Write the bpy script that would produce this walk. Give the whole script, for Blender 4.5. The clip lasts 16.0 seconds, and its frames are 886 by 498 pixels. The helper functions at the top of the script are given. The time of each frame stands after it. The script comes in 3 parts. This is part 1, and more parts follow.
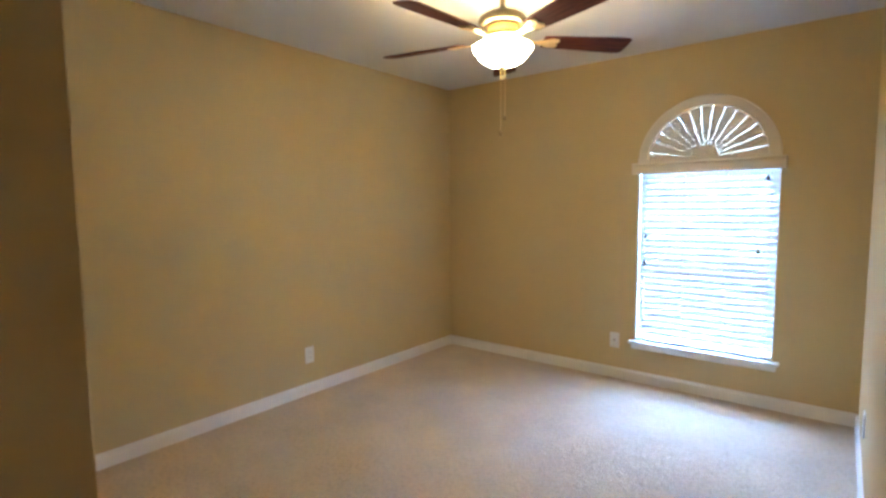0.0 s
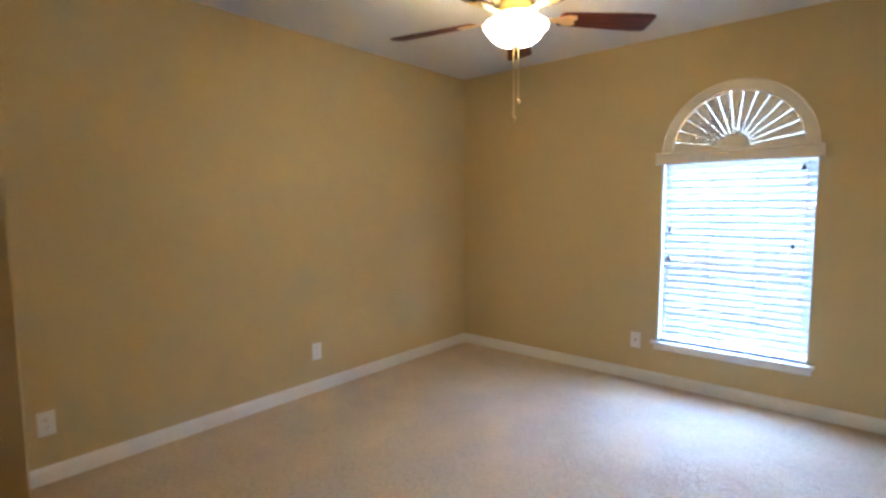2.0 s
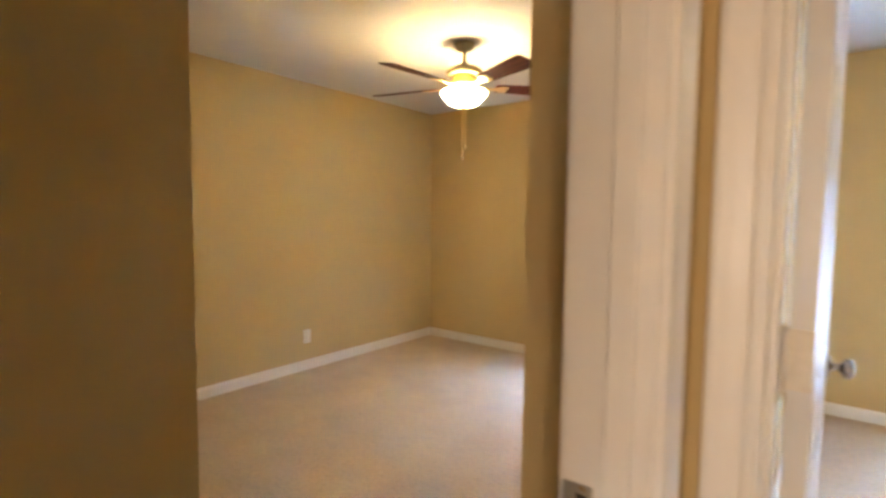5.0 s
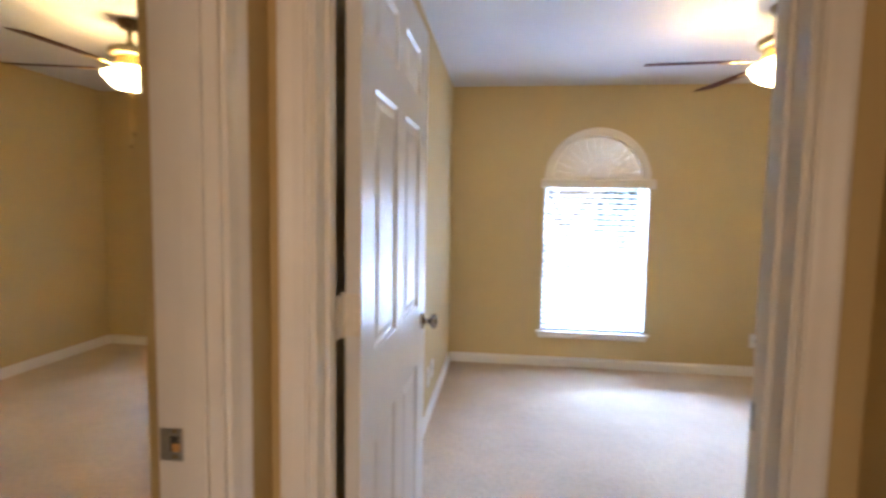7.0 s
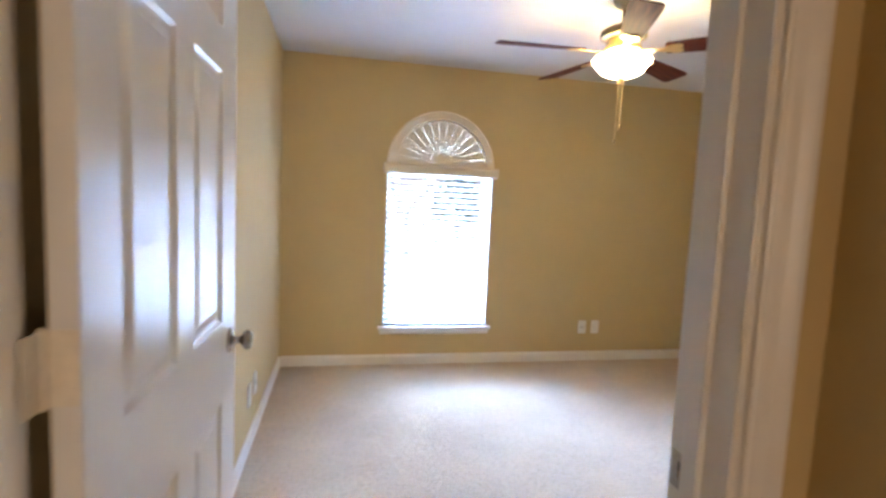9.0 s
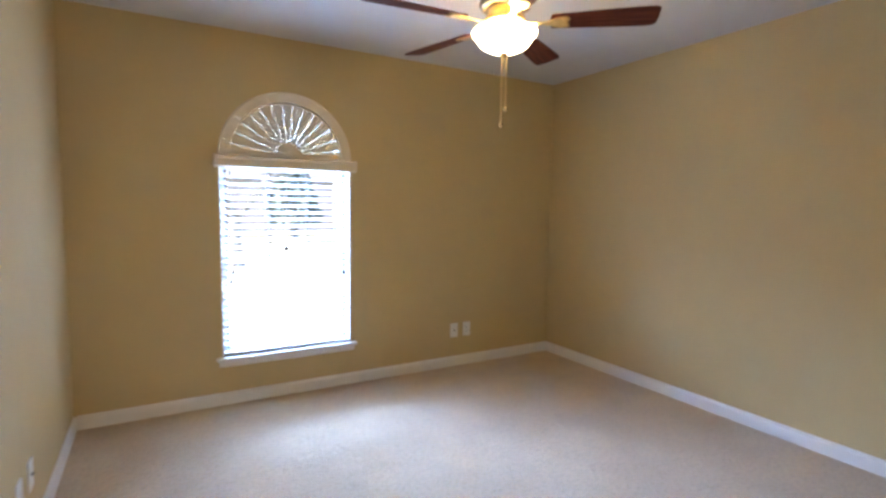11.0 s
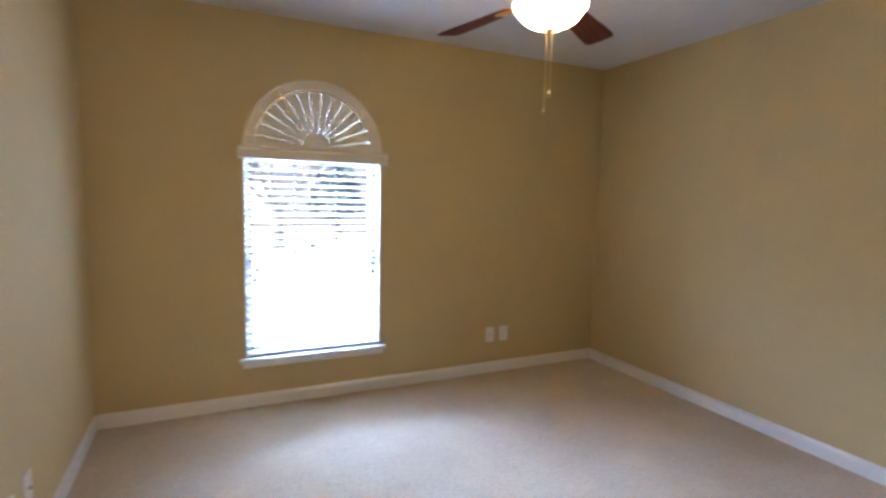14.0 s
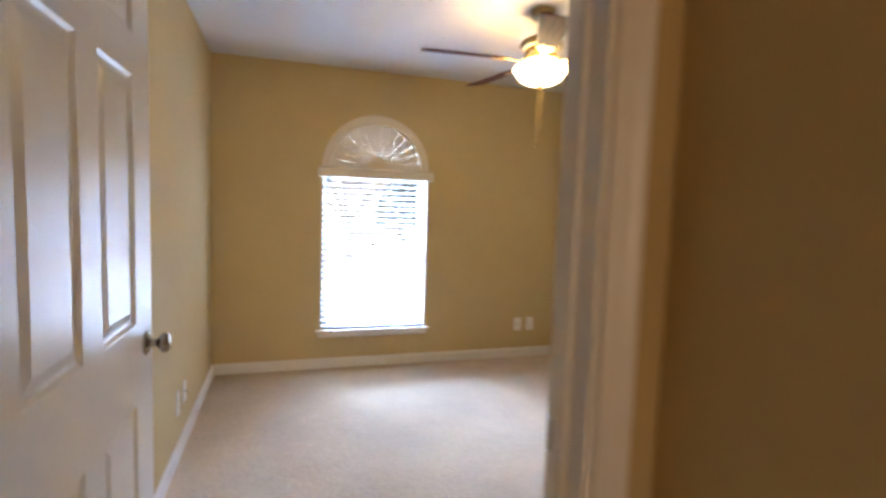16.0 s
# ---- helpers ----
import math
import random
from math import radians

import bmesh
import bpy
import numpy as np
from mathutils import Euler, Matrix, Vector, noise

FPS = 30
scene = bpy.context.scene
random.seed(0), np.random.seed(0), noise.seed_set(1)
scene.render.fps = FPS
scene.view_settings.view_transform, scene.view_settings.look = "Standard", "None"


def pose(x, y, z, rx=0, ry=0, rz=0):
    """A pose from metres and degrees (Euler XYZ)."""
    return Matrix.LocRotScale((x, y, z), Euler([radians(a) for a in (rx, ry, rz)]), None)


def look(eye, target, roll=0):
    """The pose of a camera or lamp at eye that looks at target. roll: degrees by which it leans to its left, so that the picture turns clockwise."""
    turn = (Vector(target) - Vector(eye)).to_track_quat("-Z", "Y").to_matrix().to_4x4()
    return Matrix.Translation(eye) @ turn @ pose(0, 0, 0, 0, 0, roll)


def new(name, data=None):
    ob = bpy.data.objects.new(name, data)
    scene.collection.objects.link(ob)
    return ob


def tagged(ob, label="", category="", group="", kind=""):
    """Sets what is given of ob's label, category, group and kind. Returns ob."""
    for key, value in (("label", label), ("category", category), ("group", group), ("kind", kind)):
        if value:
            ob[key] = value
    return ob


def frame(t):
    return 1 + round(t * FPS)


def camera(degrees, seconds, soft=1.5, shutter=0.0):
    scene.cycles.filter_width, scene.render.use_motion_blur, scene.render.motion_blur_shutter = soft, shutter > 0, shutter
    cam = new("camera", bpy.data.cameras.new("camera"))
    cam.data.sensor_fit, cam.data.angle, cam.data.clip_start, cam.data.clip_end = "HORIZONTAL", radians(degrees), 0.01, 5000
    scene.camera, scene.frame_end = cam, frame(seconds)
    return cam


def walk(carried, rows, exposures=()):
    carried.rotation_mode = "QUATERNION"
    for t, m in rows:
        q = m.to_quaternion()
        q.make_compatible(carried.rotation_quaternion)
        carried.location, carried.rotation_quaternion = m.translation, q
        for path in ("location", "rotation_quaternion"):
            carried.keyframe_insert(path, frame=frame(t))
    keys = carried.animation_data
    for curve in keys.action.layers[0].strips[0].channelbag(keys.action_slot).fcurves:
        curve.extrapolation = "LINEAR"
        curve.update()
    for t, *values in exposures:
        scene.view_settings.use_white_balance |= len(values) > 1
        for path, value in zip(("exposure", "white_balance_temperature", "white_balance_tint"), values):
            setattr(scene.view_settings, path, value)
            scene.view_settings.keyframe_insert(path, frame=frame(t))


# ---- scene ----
cam = camera(83.0, 16.0, soft=2.9, shutter=0.8)
PATH = [
    (0, (-0.403, -0.327, 1.359), (-1.648, 1.228, 1.184), -0.53),
    (0.5, (-0.420, -0.229, 1.371), (-1.678, 1.313, 1.174), -0.66),
    (1, (-0.441, -0.141, 1.331), (-1.697, 1.404, 1.138), -0.32),
    (1.5, (-0.459, -0.147, 1.320), (-1.731, 1.385, 1.132), -0.49),
    (2, (-0.450, -0.183, 1.315), (-1.755, 1.322, 1.134), -0.43),
    (2.5, (-0.417, -0.238, 1.353), (-1.768, 1.224, 1.165), -0.77),
    (3, (-0.419, -0.372, 1.389), (-1.786, 1.074, 1.196), -0.76),
    (3.2, (-0.345, -0.408, 1.392), (-1.742, 1.011, 1.204), -0.81),
    (5.3, (0.247, -0.834, 1.344), (-0.932, 0.776, 1.200), 1.02),
    (5.5, (0.321, -0.846, 1.351), (-0.815, 0.792, 1.188), 1.22),
    (6, (0.473, -0.960, 1.375), (-0.410, 0.827, 1.209), 1.74),
    (6.5, (0.413, -0.905, 1.359), (-0.093, 1.024, 1.212), 1.17),
    (7, (0.453, -0.949, 1.367), (0.220, 1.031, 1.211), 0.97),
    (7.5, (0.414, -0.910, 1.357), (0.406, 1.083, 1.186), 1.62),
    (8, (0.398, -0.890, 1.351), (0.558, 1.096, 1.173), 1.61),
    (8.5, (0.407, -0.751, 1.332), (0.702, 1.220, 1.165), 2.07),
    (9, (0.451, -0.553, 1.351), (0.856, 1.397, 1.168), 2.59),
    (9.5, (0.442, -0.308, 1.332), (1.033, 1.595, 1.159), 2.17),
    (10, (0.424, -0.062, 1.322), (1.228, 1.762, 1.147), 1.71),
    (10.2, (0.424, -0.130, 1.323), (1.273, 1.673, 1.155), 1.41),
    (12.3, (0.540, 0.190, 1.342), (1.657, 1.838, 1.149), 0.92),
    (12.5, (0.556, 0.188, 1.340), (1.665, 1.842, 1.150), 1.23),
    (13, (0.580, 0.217, 1.359), (1.653, 1.893, 1.157), 1.33),
    (13.5, (0.600, 0.246, 1.368), (1.603, 1.964, 1.161), 1.60),
    (14, (0.613, 0.186, 1.360), (1.459, 1.986, 1.157), 1.28),
    (14.5, (0.576, 0.044, 1.344), (1.254, 1.917, 1.154), 1.10),
    (15, (0.476, -0.122, 1.322), (1.045, 1.788, 1.152), 1.23),
    (15.5, (0.515, -0.382, 1.311), (0.999, 1.552, 1.155), 1.21),
    (16, (0.521, -0.647, 1.345), (1.127, 1.252, 1.185), 1.93),
]
EXPOSURES = [(0.0, 3.85, 5400, 4), (3.2, 3.77, 5400, 5), (5.3, 4.12, 6500, 8), (6.0, 3.92, 6500, 9), (6.5, 3.65, 6500, 10), (7.0, 3.48, 6500, 10), (9.5, 3.49, 6500, 9), (10.2, 3.28, 6500, 9), (12.3, 2.84, 6450, 8), (14.0, 2.82, 6600, 9), (15.0, 2.80, 7000, 10), (16.0, 3.13, 7300, 11)]
walk(cam, [(t, look(eye, target, roll)) for t, eye, target, roll in PATH], EXPOSURES)

# ---- world, sun, lamps ----
SUN_ELEVATION, SUN_ROTATION = radians(42), radians(262)
world = bpy.data.worlds.new("sky")
scene.world = world
world.use_nodes = True
wn = world.node_tree
sky = wn.nodes.new("ShaderNodeTexSky")
sky.sky_type, sky.sun_disc = "NISHITA", False
sky.sun_elevation, sky.sun_rotation = SUN_ELEVATION, SUN_ROTATION
sky.dust_density, sky.air_density = 2.5, 1.0
wn.links.new(sky.outputs[0], wn.nodes["Background"].inputs[0])
wn.nodes["Background"].inputs[1].default_value = 0.15

sun = new("sun", bpy.data.lights.new("sun", "SUN"))
sun.data.energy, sun.data.angle, sun.data.color = 2.5, radians(0.5), (1.0, 0.95, 0.88)
sun_dir = Vector((math.sin(SUN_ROTATION) * math.cos(SUN_ELEVATION), math.cos(SUN_ROTATION) * math.cos(SUN_ELEVATION), math.sin(SUN_ELEVATION)))
sun.matrix_world = look(sun_dir * 30, (0, 0, 0))

LAMP_POWER, BOWL_GLOW, LAMP_COLOR = 3.4, 3.5, (1.0, 0.60, 0.18)

# area lamps that stand in for the sky at the two bedroom windows, and added warm ones at the made-up windows beyond
# the hall
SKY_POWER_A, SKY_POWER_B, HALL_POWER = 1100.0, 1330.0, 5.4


def stand_in_lamp(eye, target, wide, high, power, color):
    lamp = new("stand_in_light", bpy.data.lights.new("stand_in_light", "AREA"))
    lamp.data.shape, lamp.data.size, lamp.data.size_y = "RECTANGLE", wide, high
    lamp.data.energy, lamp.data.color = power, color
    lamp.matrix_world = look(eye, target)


stand_in_lamp((-2.93, 7.5, 4.07), (-1.165, 2.6, 0.7), 7.0, 3.2, SKY_POWER_A, (0.34, 0.54, 1.0))
stand_in_lamp((0.82, 7.5, 4.07), (1.25, 2.6, 0.7), 7.0, 3.2, SKY_POWER_B, (0.34, 0.54, 1.0))
# extra lamp added to throw a bluish patch on the second bedroom's east wall
stand_in_lamp((-1.1, 5.9, 2.2), (1.24, 3.4, 0.9), 3.0, 2.2, SKY_POWER_B * 0.045, (0.40, 0.54, 1.0))
# warm lamps added in unseen openings to brighten the hall's casings and walls
stand_in_lamp((3.44, -6.1, 1.35), (0.3, -0.1, 1.3), 1.3, 1.4, HALL_POWER, (1.0, 0.69, 0.47))
stand_in_lamp((0.75, -7.38, 1.35), (0.6, 0.0, 1.3), 1.3, 1.4, HALL_POWER, (1.0, 0.70, 0.50))

# ---- plan, in metres ----
FRONT = 3.50            # inner face of the window wall
HIGH = 2.44             # ceiling
A_LEFT, B_RIGHT = -3.378, 3.608
THICK = 0.115
HALL_RIGHT, HALL_END = 1.092, -3.2
END_WALL = (-0.013, 0.102)  # both faces of the hall's end wall
A_EAST = -0.279         # first bedroom's side of the partition
LIVING_END, ADDED_OPENING, HALL_TURN = -7.4, (-6.8, -5.4), -1.6
NIB = -1.449            # end of the bedroom wall beside the entry
A_BACK = -0.040         # first bedroom's back wall
A_DOOR = (-1.02, -0.172)     # opening along y in the hall's side wall
B_DOOR = (0.076, 0.980)       # opening along x in the hall's end wall
DOOR_HIGH = 2.04
WIN_A, WIN_B = -1.165, 1.250
WIN_HALF, WIN_LOW, WIN_SPRING = 0.441, 0.322, 1.642
FAN_A, FAN_B = (-1.758, 1.85), (1.86, 1.89)


# ---- materials ----
def material(name, color, rough=0.6, metal=0.0, noise_scale=0.0, vary=0.0, bump=0.0, bump_scale=200.0, bump_distance=0.002, spec=0.5, big=0.0, big_scale=1.2, coat=0.0, per_object=0.0):
    m = bpy.data.materials.new(name)
    m.use_nodes = True
    t = m.node_tree
    b = t.nodes["Principled BSDF"]
    b.inputs["Base Color"].default_value = (*color, 1)
    b.inputs["Roughness"].default_value = rough
    b.inputs["Metallic"].default_value = metal
    b.inputs["Specular IOR Level"].default_value = spec
    b.inputs["Coat Weight"].default_value = coat
    coord = t.nodes.new("ShaderNodeTexCoord")
    last = None

    def layer(scale, amount, source, detail=4.0):
        n = t.nodes.new("ShaderNodeTexNoise")
        n.inputs["Scale"].default_value = scale
        n.inputs["Detail"].default_value = detail
        t.links.new(coord.outputs["Object"], n.inputs["Vector"])
        r = t.nodes.new("ShaderNodeMapRange")
        r.inputs["From Min"].default_value, r.inputs["From Max"].default_value = 0.3, 0.7
        r.inputs["To Min"].default_value, r.inputs["To Max"].default_value = 1 - amount, 1 + amount
        t.links.new(n.outputs["Fac"], r.inputs["Value"])
        mix = t.nodes.new("ShaderNodeVectorMath")
        mix.operation = "SCALE"
        if source is None:
            mix.inputs[0].default_value = color
        else:
            t.links.new(source, mix.inputs[0])
        t.links.new(r.outputs[0], mix.inputs["Scale"])
        return mix.outputs[0]

    if vary:
        last = layer(noise_scale, vary, last)
    if big:
        last = layer(big_scale, big, last, 2.0)
    if per_object:
        info = t.nodes.new("ShaderNodeObjectInfo")
        r = t.nodes.new("ShaderNodeMapRange")
        r.inputs["To Min"].default_value, r.inputs["To Max"].default_value = 1 - per_object, 1 + per_object
        t.links.new(info.outputs["Random"], r.inputs["Value"])
        mix = t.nodes.new("ShaderNodeVectorMath")
        mix.operation = "SCALE"
        if last is None:
            mix.inputs[0].default_value = color
        else:
            t.links.new(last, mix.inputs[0])
        t.links.new(r.outputs[0], mix.inputs["Scale"])
        last = mix.outputs[0]
    if last is not None:
        t.links.new(last, b.inputs["Base Color"])
    if bump:
        n = t.nodes.new("ShaderNodeTexNoise")
        n.inputs["Scale"].default_value, n.inputs["Detail"].default_value = bump_scale, 3.0
        t.links.new(coord.outputs["Object"], n.inputs["Vector"])
        bp = t.nodes.new("ShaderNodeBump")
        bp.inputs["Strength"].default_value, bp.inputs["Distance"].default_value = bump, bump_distance
        t.links.new(n.outputs["Fac"], bp.inputs["Height"])
        t.links.new(bp.outputs[0], b.inputs["Normal"])
    return m


def carpet_material():
    m = material("carpet", (0.60, 0.46, 0.33), rough=0.95, spec=0.1)
    t = m.node_tree
    b = t.nodes["Principled BSDF"]
    b.inputs["Sheen Weight"].default_value = 0.2
    coord = t.nodes.new("ShaderNodeTexCoord")

    def grain(scale, detail, rough=0.6):
        n = t.nodes.new("ShaderNodeTexNoise")
        n.inputs["Scale"].default_value, n.inputs["Detail"].default_value, n.inputs["Roughness"].default_value = scale, detail, rough
        t.links.new(coord.outputs["Object"], n.inputs["Vector"])
        return n

    tuft, lump, tread = grain(115, 3), grain(46, 2), grain(2.6, 3)
    mixed = t.nodes.new("ShaderNodeMath")
    mixed.operation = "MULTIPLY_ADD"
    mixed.inputs[1].default_value = 0.9
    t.links.new(lump.outputs["Fac"], mixed.inputs[0])
    t.links.new(tuft.outputs["Fac"], mixed.inputs[2])
    ramp = t.nodes.new("ShaderNodeValToRGB")
    ramp.color_ramp.elements[0].position, ramp.color_ramp.elements[0].color = 0.68, (0.565, 0.428, 0.288, 1)
    ramp.color_ramp.elements[1].position, ramp.color_ramp.elements[1].color = 1.0, (0.725, 0.563, 0.388, 1)
    t.links.new(mixed.outputs[0], ramp.inputs["Fac"])
    r = t.nodes.new("ShaderNodeMapRange")
    r.inputs["From Min"].default_value, r.inputs["From Max"].default_value = 0.3, 0.7
    r.inputs["To Min"].default_value, r.inputs["To Max"].default_value = 0.90, 1.06
    t.links.new(tread.outputs["Fac"], r.inputs["Value"])
    mix = t.nodes.new("ShaderNodeVectorMath")
    mix.operation = "SCALE"
    t.links.new(ramp.outputs[0], mix.inputs[0])
    t.links.new(r.outputs[0], mix.inputs["Scale"])
    t.links.new(mix.outputs[0], b.inputs["Base Color"])
    dent = grain(11, 2)
    relief = t.nodes.new("ShaderNodeMath")
    relief.operation = "MULTIPLY_ADD"
    relief.inputs[1].default_value = 1.0
    t.links.new(dent.outputs["Fac"], relief.inputs[0])
    t.links.new(mixed.outputs[0], relief.inputs[2])
    bp = t.nodes.new("ShaderNodeBump")
    bp.inputs["Strength"].default_value, bp.inputs["Distance"].default_value = 0.9, 0.015
    t.links.new(relief.outputs[0], bp.inputs["Height"])
    t.links.new(bp.outputs[0], b.inputs["Normal"])
    return m


def wood_material():
    m = material("cherry_wood", (0.09, 0.022, 0.012), rough=0.6, spec=0.12)
    t = m.node_tree
    b = t.nodes["Principled BSDF"]
    coord = t.nodes.new("ShaderNodeTexCoord")
    stretch = t.nodes.new("ShaderNodeMapping")
    stretch.inputs["Scale"].default_value = (3, 45, 45)
    n = t.nodes.new("ShaderNodeTexNoise")
    n.inputs["Scale"].default_value, n.inputs["Detail"].default_value = 2.0, 6
    ramp = t.nodes.new("ShaderNodeValToRGB")
    ramp.color_ramp.elements[0].position, ramp.color_ramp.elements[0].color = 0.35, (0.055, 0.012, 0.008, 1)
    ramp.color_ramp.elements[1].position, ramp.color_ramp.elements[1].color = 0.7, (0.15, 0.038, 0.018, 1)
    t.links.new(coord.outputs["Object"], stretch.inputs["Vector"])
    t.links.new(stretch.outputs[0], n.inputs["Vector"])
    t.links.new(n.outputs["Fac"], ramp.inputs["Fac"])
    t.links.new(ramp.outputs[0], b.inputs["Base Color"])
    return m


def glow_material(name, color, strength):
    m = material(name, (0.9, 0.85, 0.75), rough=0.3)
    b = m.node_tree.nodes["Principled BSDF"]
    b.inputs["Emission Color"].default_value = (*color, 1)
    b.inputs["Emission Strength"].default_value = strength
    return m


def translucent(m, color, amount):
    """Lets some of the light through a thin sheet."""
    t = m.node_tree
    thin = t.nodes.new("ShaderNodeBsdfTranslucent")
    thin.inputs["Color"].default_value = (*color, 1)
    mix = t.nodes.new("ShaderNodeMixShader")
    mix.inputs[0].default_value = amount
    t.links.new(t.nodes["Principled BSDF"].outputs[0], mix.inputs[1])
    t.links.new(thin.outputs[0], mix.inputs[2])
    t.links.new(mix.outputs[0], t.nodes["Material Output"].inputs["Surface"])


def glass_material():
    m = bpy.data.materials.new("window_glass")
    m.use_nodes = True
    t = m.node_tree
    t.nodes.remove(t.nodes["Principled BSDF"])
    clear = t.nodes.new("ShaderNodeBsdfTransparent")
    gloss = t.nodes.new("ShaderNodeBsdfGlossy")
    gloss.inputs["Roughness"].default_value = 0.02
    fres = t.nodes.new("ShaderNodeFresnel")
    fres.inputs["IOR"].default_value = 1.45
    mix = t.nodes.new("ShaderNodeMixShader")
    t.links.new(fres.outputs[0], mix.inputs[0])
    t.links.new(clear.outputs[0], mix.inputs[1])
    t.links.new(gloss.outputs[0], mix.inputs[2])
    t.links.new(mix.outputs[0], t.nodes["Material Output"].inputs["Surface"])
    return m


WALL = material("tan_wall_paint", (0.582, 0.440, 0.222), rough=0.75, noise_scale=9, vary=0.015, big=0.02, bump=0.25, bump_scale=170, bump_distance=0.0015, spec=0.2)
CEILING = material("white_ceiling_paint", (0.66, 0.65, 0.65), rough=0.9, noise_scale=6, vary=0.015, bump=0.6, bump_scale=90, bump_distance=0.003, spec=0.2)
TRIM = material("white_trim_paint", (0.80, 0.76, 0.71), rough=0.33, noise_scale=14, vary=0.02, bump=0.08, bump_scale=60, bump_distance=0.001)
DOOR = material("white_door_paint", (0.72, 0.70, 0.67), rough=0.29, noise_scale=14, vary=0.015, bump=0.10, bump_scale=120, bump_distance=0.0008)
HINGE = material("painted_hinge", (0.74, 0.67, 0.56), rough=0.4, noise_scale=40, vary=0.08)
SLAT = material("white_slat", (0.84, 0.84, 0.83), rough=0.4, noise_scale=10, vary=0.01)
translucent(SLAT, (0.80, 0.84, 0.86), 0.03)
SHUTTER = material("cream_shutter_paint", (0.72, 0.63, 0.50), rough=0.42, noise_scale=20, vary=0.015)
PLASTIC = material("white_plastic", (0.80, 0.77, 0.72), rough=0.35, noise_scale=30, vary=0.01)
DARK = material("dark_slot", (0.03, 0.028, 0.025), rough=0.6)
VINYL = material("white_vinyl", (0.78, 0.79, 0.80), rough=0.4)
NICKEL = material("satin_nickel", (0.36, 0.33, 0.29), rough=0.26, metal=1.0, noise_scale=60, vary=0.05)
STRIKE = material("worn_nickel", (0.42, 0.39, 0.35), rough=0.42, metal=0.85, noise_scale=120, vary=0.15)
RAW_WOOD = material("raw_wood", (0.45, 0.26, 0.10), rough=0.8, noise_scale=90, vary=0.2)
BRASS = material("antique_brass", (0.42, 0.30, 0.15), rough=0.3, metal=1.0, noise_scale=35, vary=0.12)
BRONZE = material("aged_bronze", (0.30, 0.24, 0.15), rough=0.35, metal=1.0, noise_scale=30, vary=0.12)
POLISHED = material("polished_brass", (0.86, 0.66, 0.32), rough=0.28, metal=1.0, noise_scale=30, vary=0.06)
CHAIN = material("brass_chain", (0.80, 0.62, 0.32), rough=0.38, metal=1.0)
CORD = material("white_cord", (0.75, 0.74, 0.70), rough=0.8)
# near black, so the rungs carry the shade they have against bright daylight
LADDER_SHADE = material("backlit_ladder_shade", (0.05, 0.048, 0.055), rough=0.9)
TASSEL = material("wooden_tassel", (0.06, 0.045, 0.03), rough=0.5)
CHERRY = wood_material()
CARPET = carpet_material()
GLASS = glass_material()
BOWL = glow_material("lit_alabaster_glass", (1.0, 0.79, 0.46), BOWL_GLOW)
BULB = glow_material("lit_bulb", (1.0, 0.78, 0.42), 4.0)
LAWN = material("dry_lawn", (0.17, 0.16, 0.09), rough=0.95, noise_scale=0.6, vary=0.2, big=0.15, big_scale=0.08)
CONCRETE = material("pale_concrete", (0.50, 0.48, 0.45), rough=0.85, noise_scale=3, vary=0.08)
# bark, leaf and brick are lightened and greyed to put haze into their colour
BARK = material("grey_bark", (0.11, 0.105, 0.10), rough=0.9, noise_scale=12, vary=0.25)
LEAF = material("hazed_evergreen_leaf", (0.10, 0.12, 0.11), rough=0.7, noise_scale=2, vary=0.35)
BRICK = material("hazed_brick_facing", (0.30, 0.26, 0.24), rough=0.85, noise_scale=8, vary=0.2)
SHINGLE = material("grey_shingles", (0.10, 0.10, 0.11), rough=0.9, noise_scale=7, vary=0.25)
PANE_DARK = material("dark_pane", (0.05, 0.06, 0.07), rough=0.1)


# ---- mesh helpers ----
def mesh_of(name, bm, mats, smooth=False):
    me = bpy.data.meshes.new(name)
    bmesh.ops.recalc_face_normals(bm, faces=bm.faces)
    bm.to_mesh(me)
    bm.free()
    for m in mats if isinstance(mats, (list, tuple)) else [mats]:
        me.materials.append(m)
    if smooth:
        for p in me.polygons:
            p.use_smooth = True
    return me


def part(name, bm, mat, parent=None, label="", smooth=False, at=None):
    ob = new(name, mesh_of(name, bm, mat, smooth))
    if parent is not None:
        ob.parent = parent
    if at is not None:
        ob.matrix_basis = at
    if label:
        ob["label"] = label
    return ob


def shared(name, me, parent, at=None):
    ob = new(name, me)
    ob.parent = parent
    if at is not None:
        ob.matrix_basis = at
    return ob


def thing(name, at, label, category, group="", kind=""):
    ob = new(name)
    ob.matrix_basis = at
    return tagged(ob, label, category, group, kind)


def box(bm, x0, x1, y0, y1, z0, z1, bevel=0.0):
    r = bmesh.ops.create_cube(bm, size=1.0, matrix=Matrix.Translation(((x0 + x1) / 2, (y0 + y1) / 2, (z0 + z1) / 2)) @ Matrix.Diagonal((x1 - x0, y1 - y0, z1 - z0, 1)))
    if bevel:
        edges = list({e for v in r["verts"] for e in v.link_edges})
        bmesh.ops.bevel(bm, geom=edges, offset=bevel, segments=2, affect="EDGES", profile=0.5)
    return bm


def boxed(x0, x1, y0, y1, z0, z1, bevel=0.0):
    return box(bmesh.new(), x0, x1, y0, y1, z0, z1, bevel)


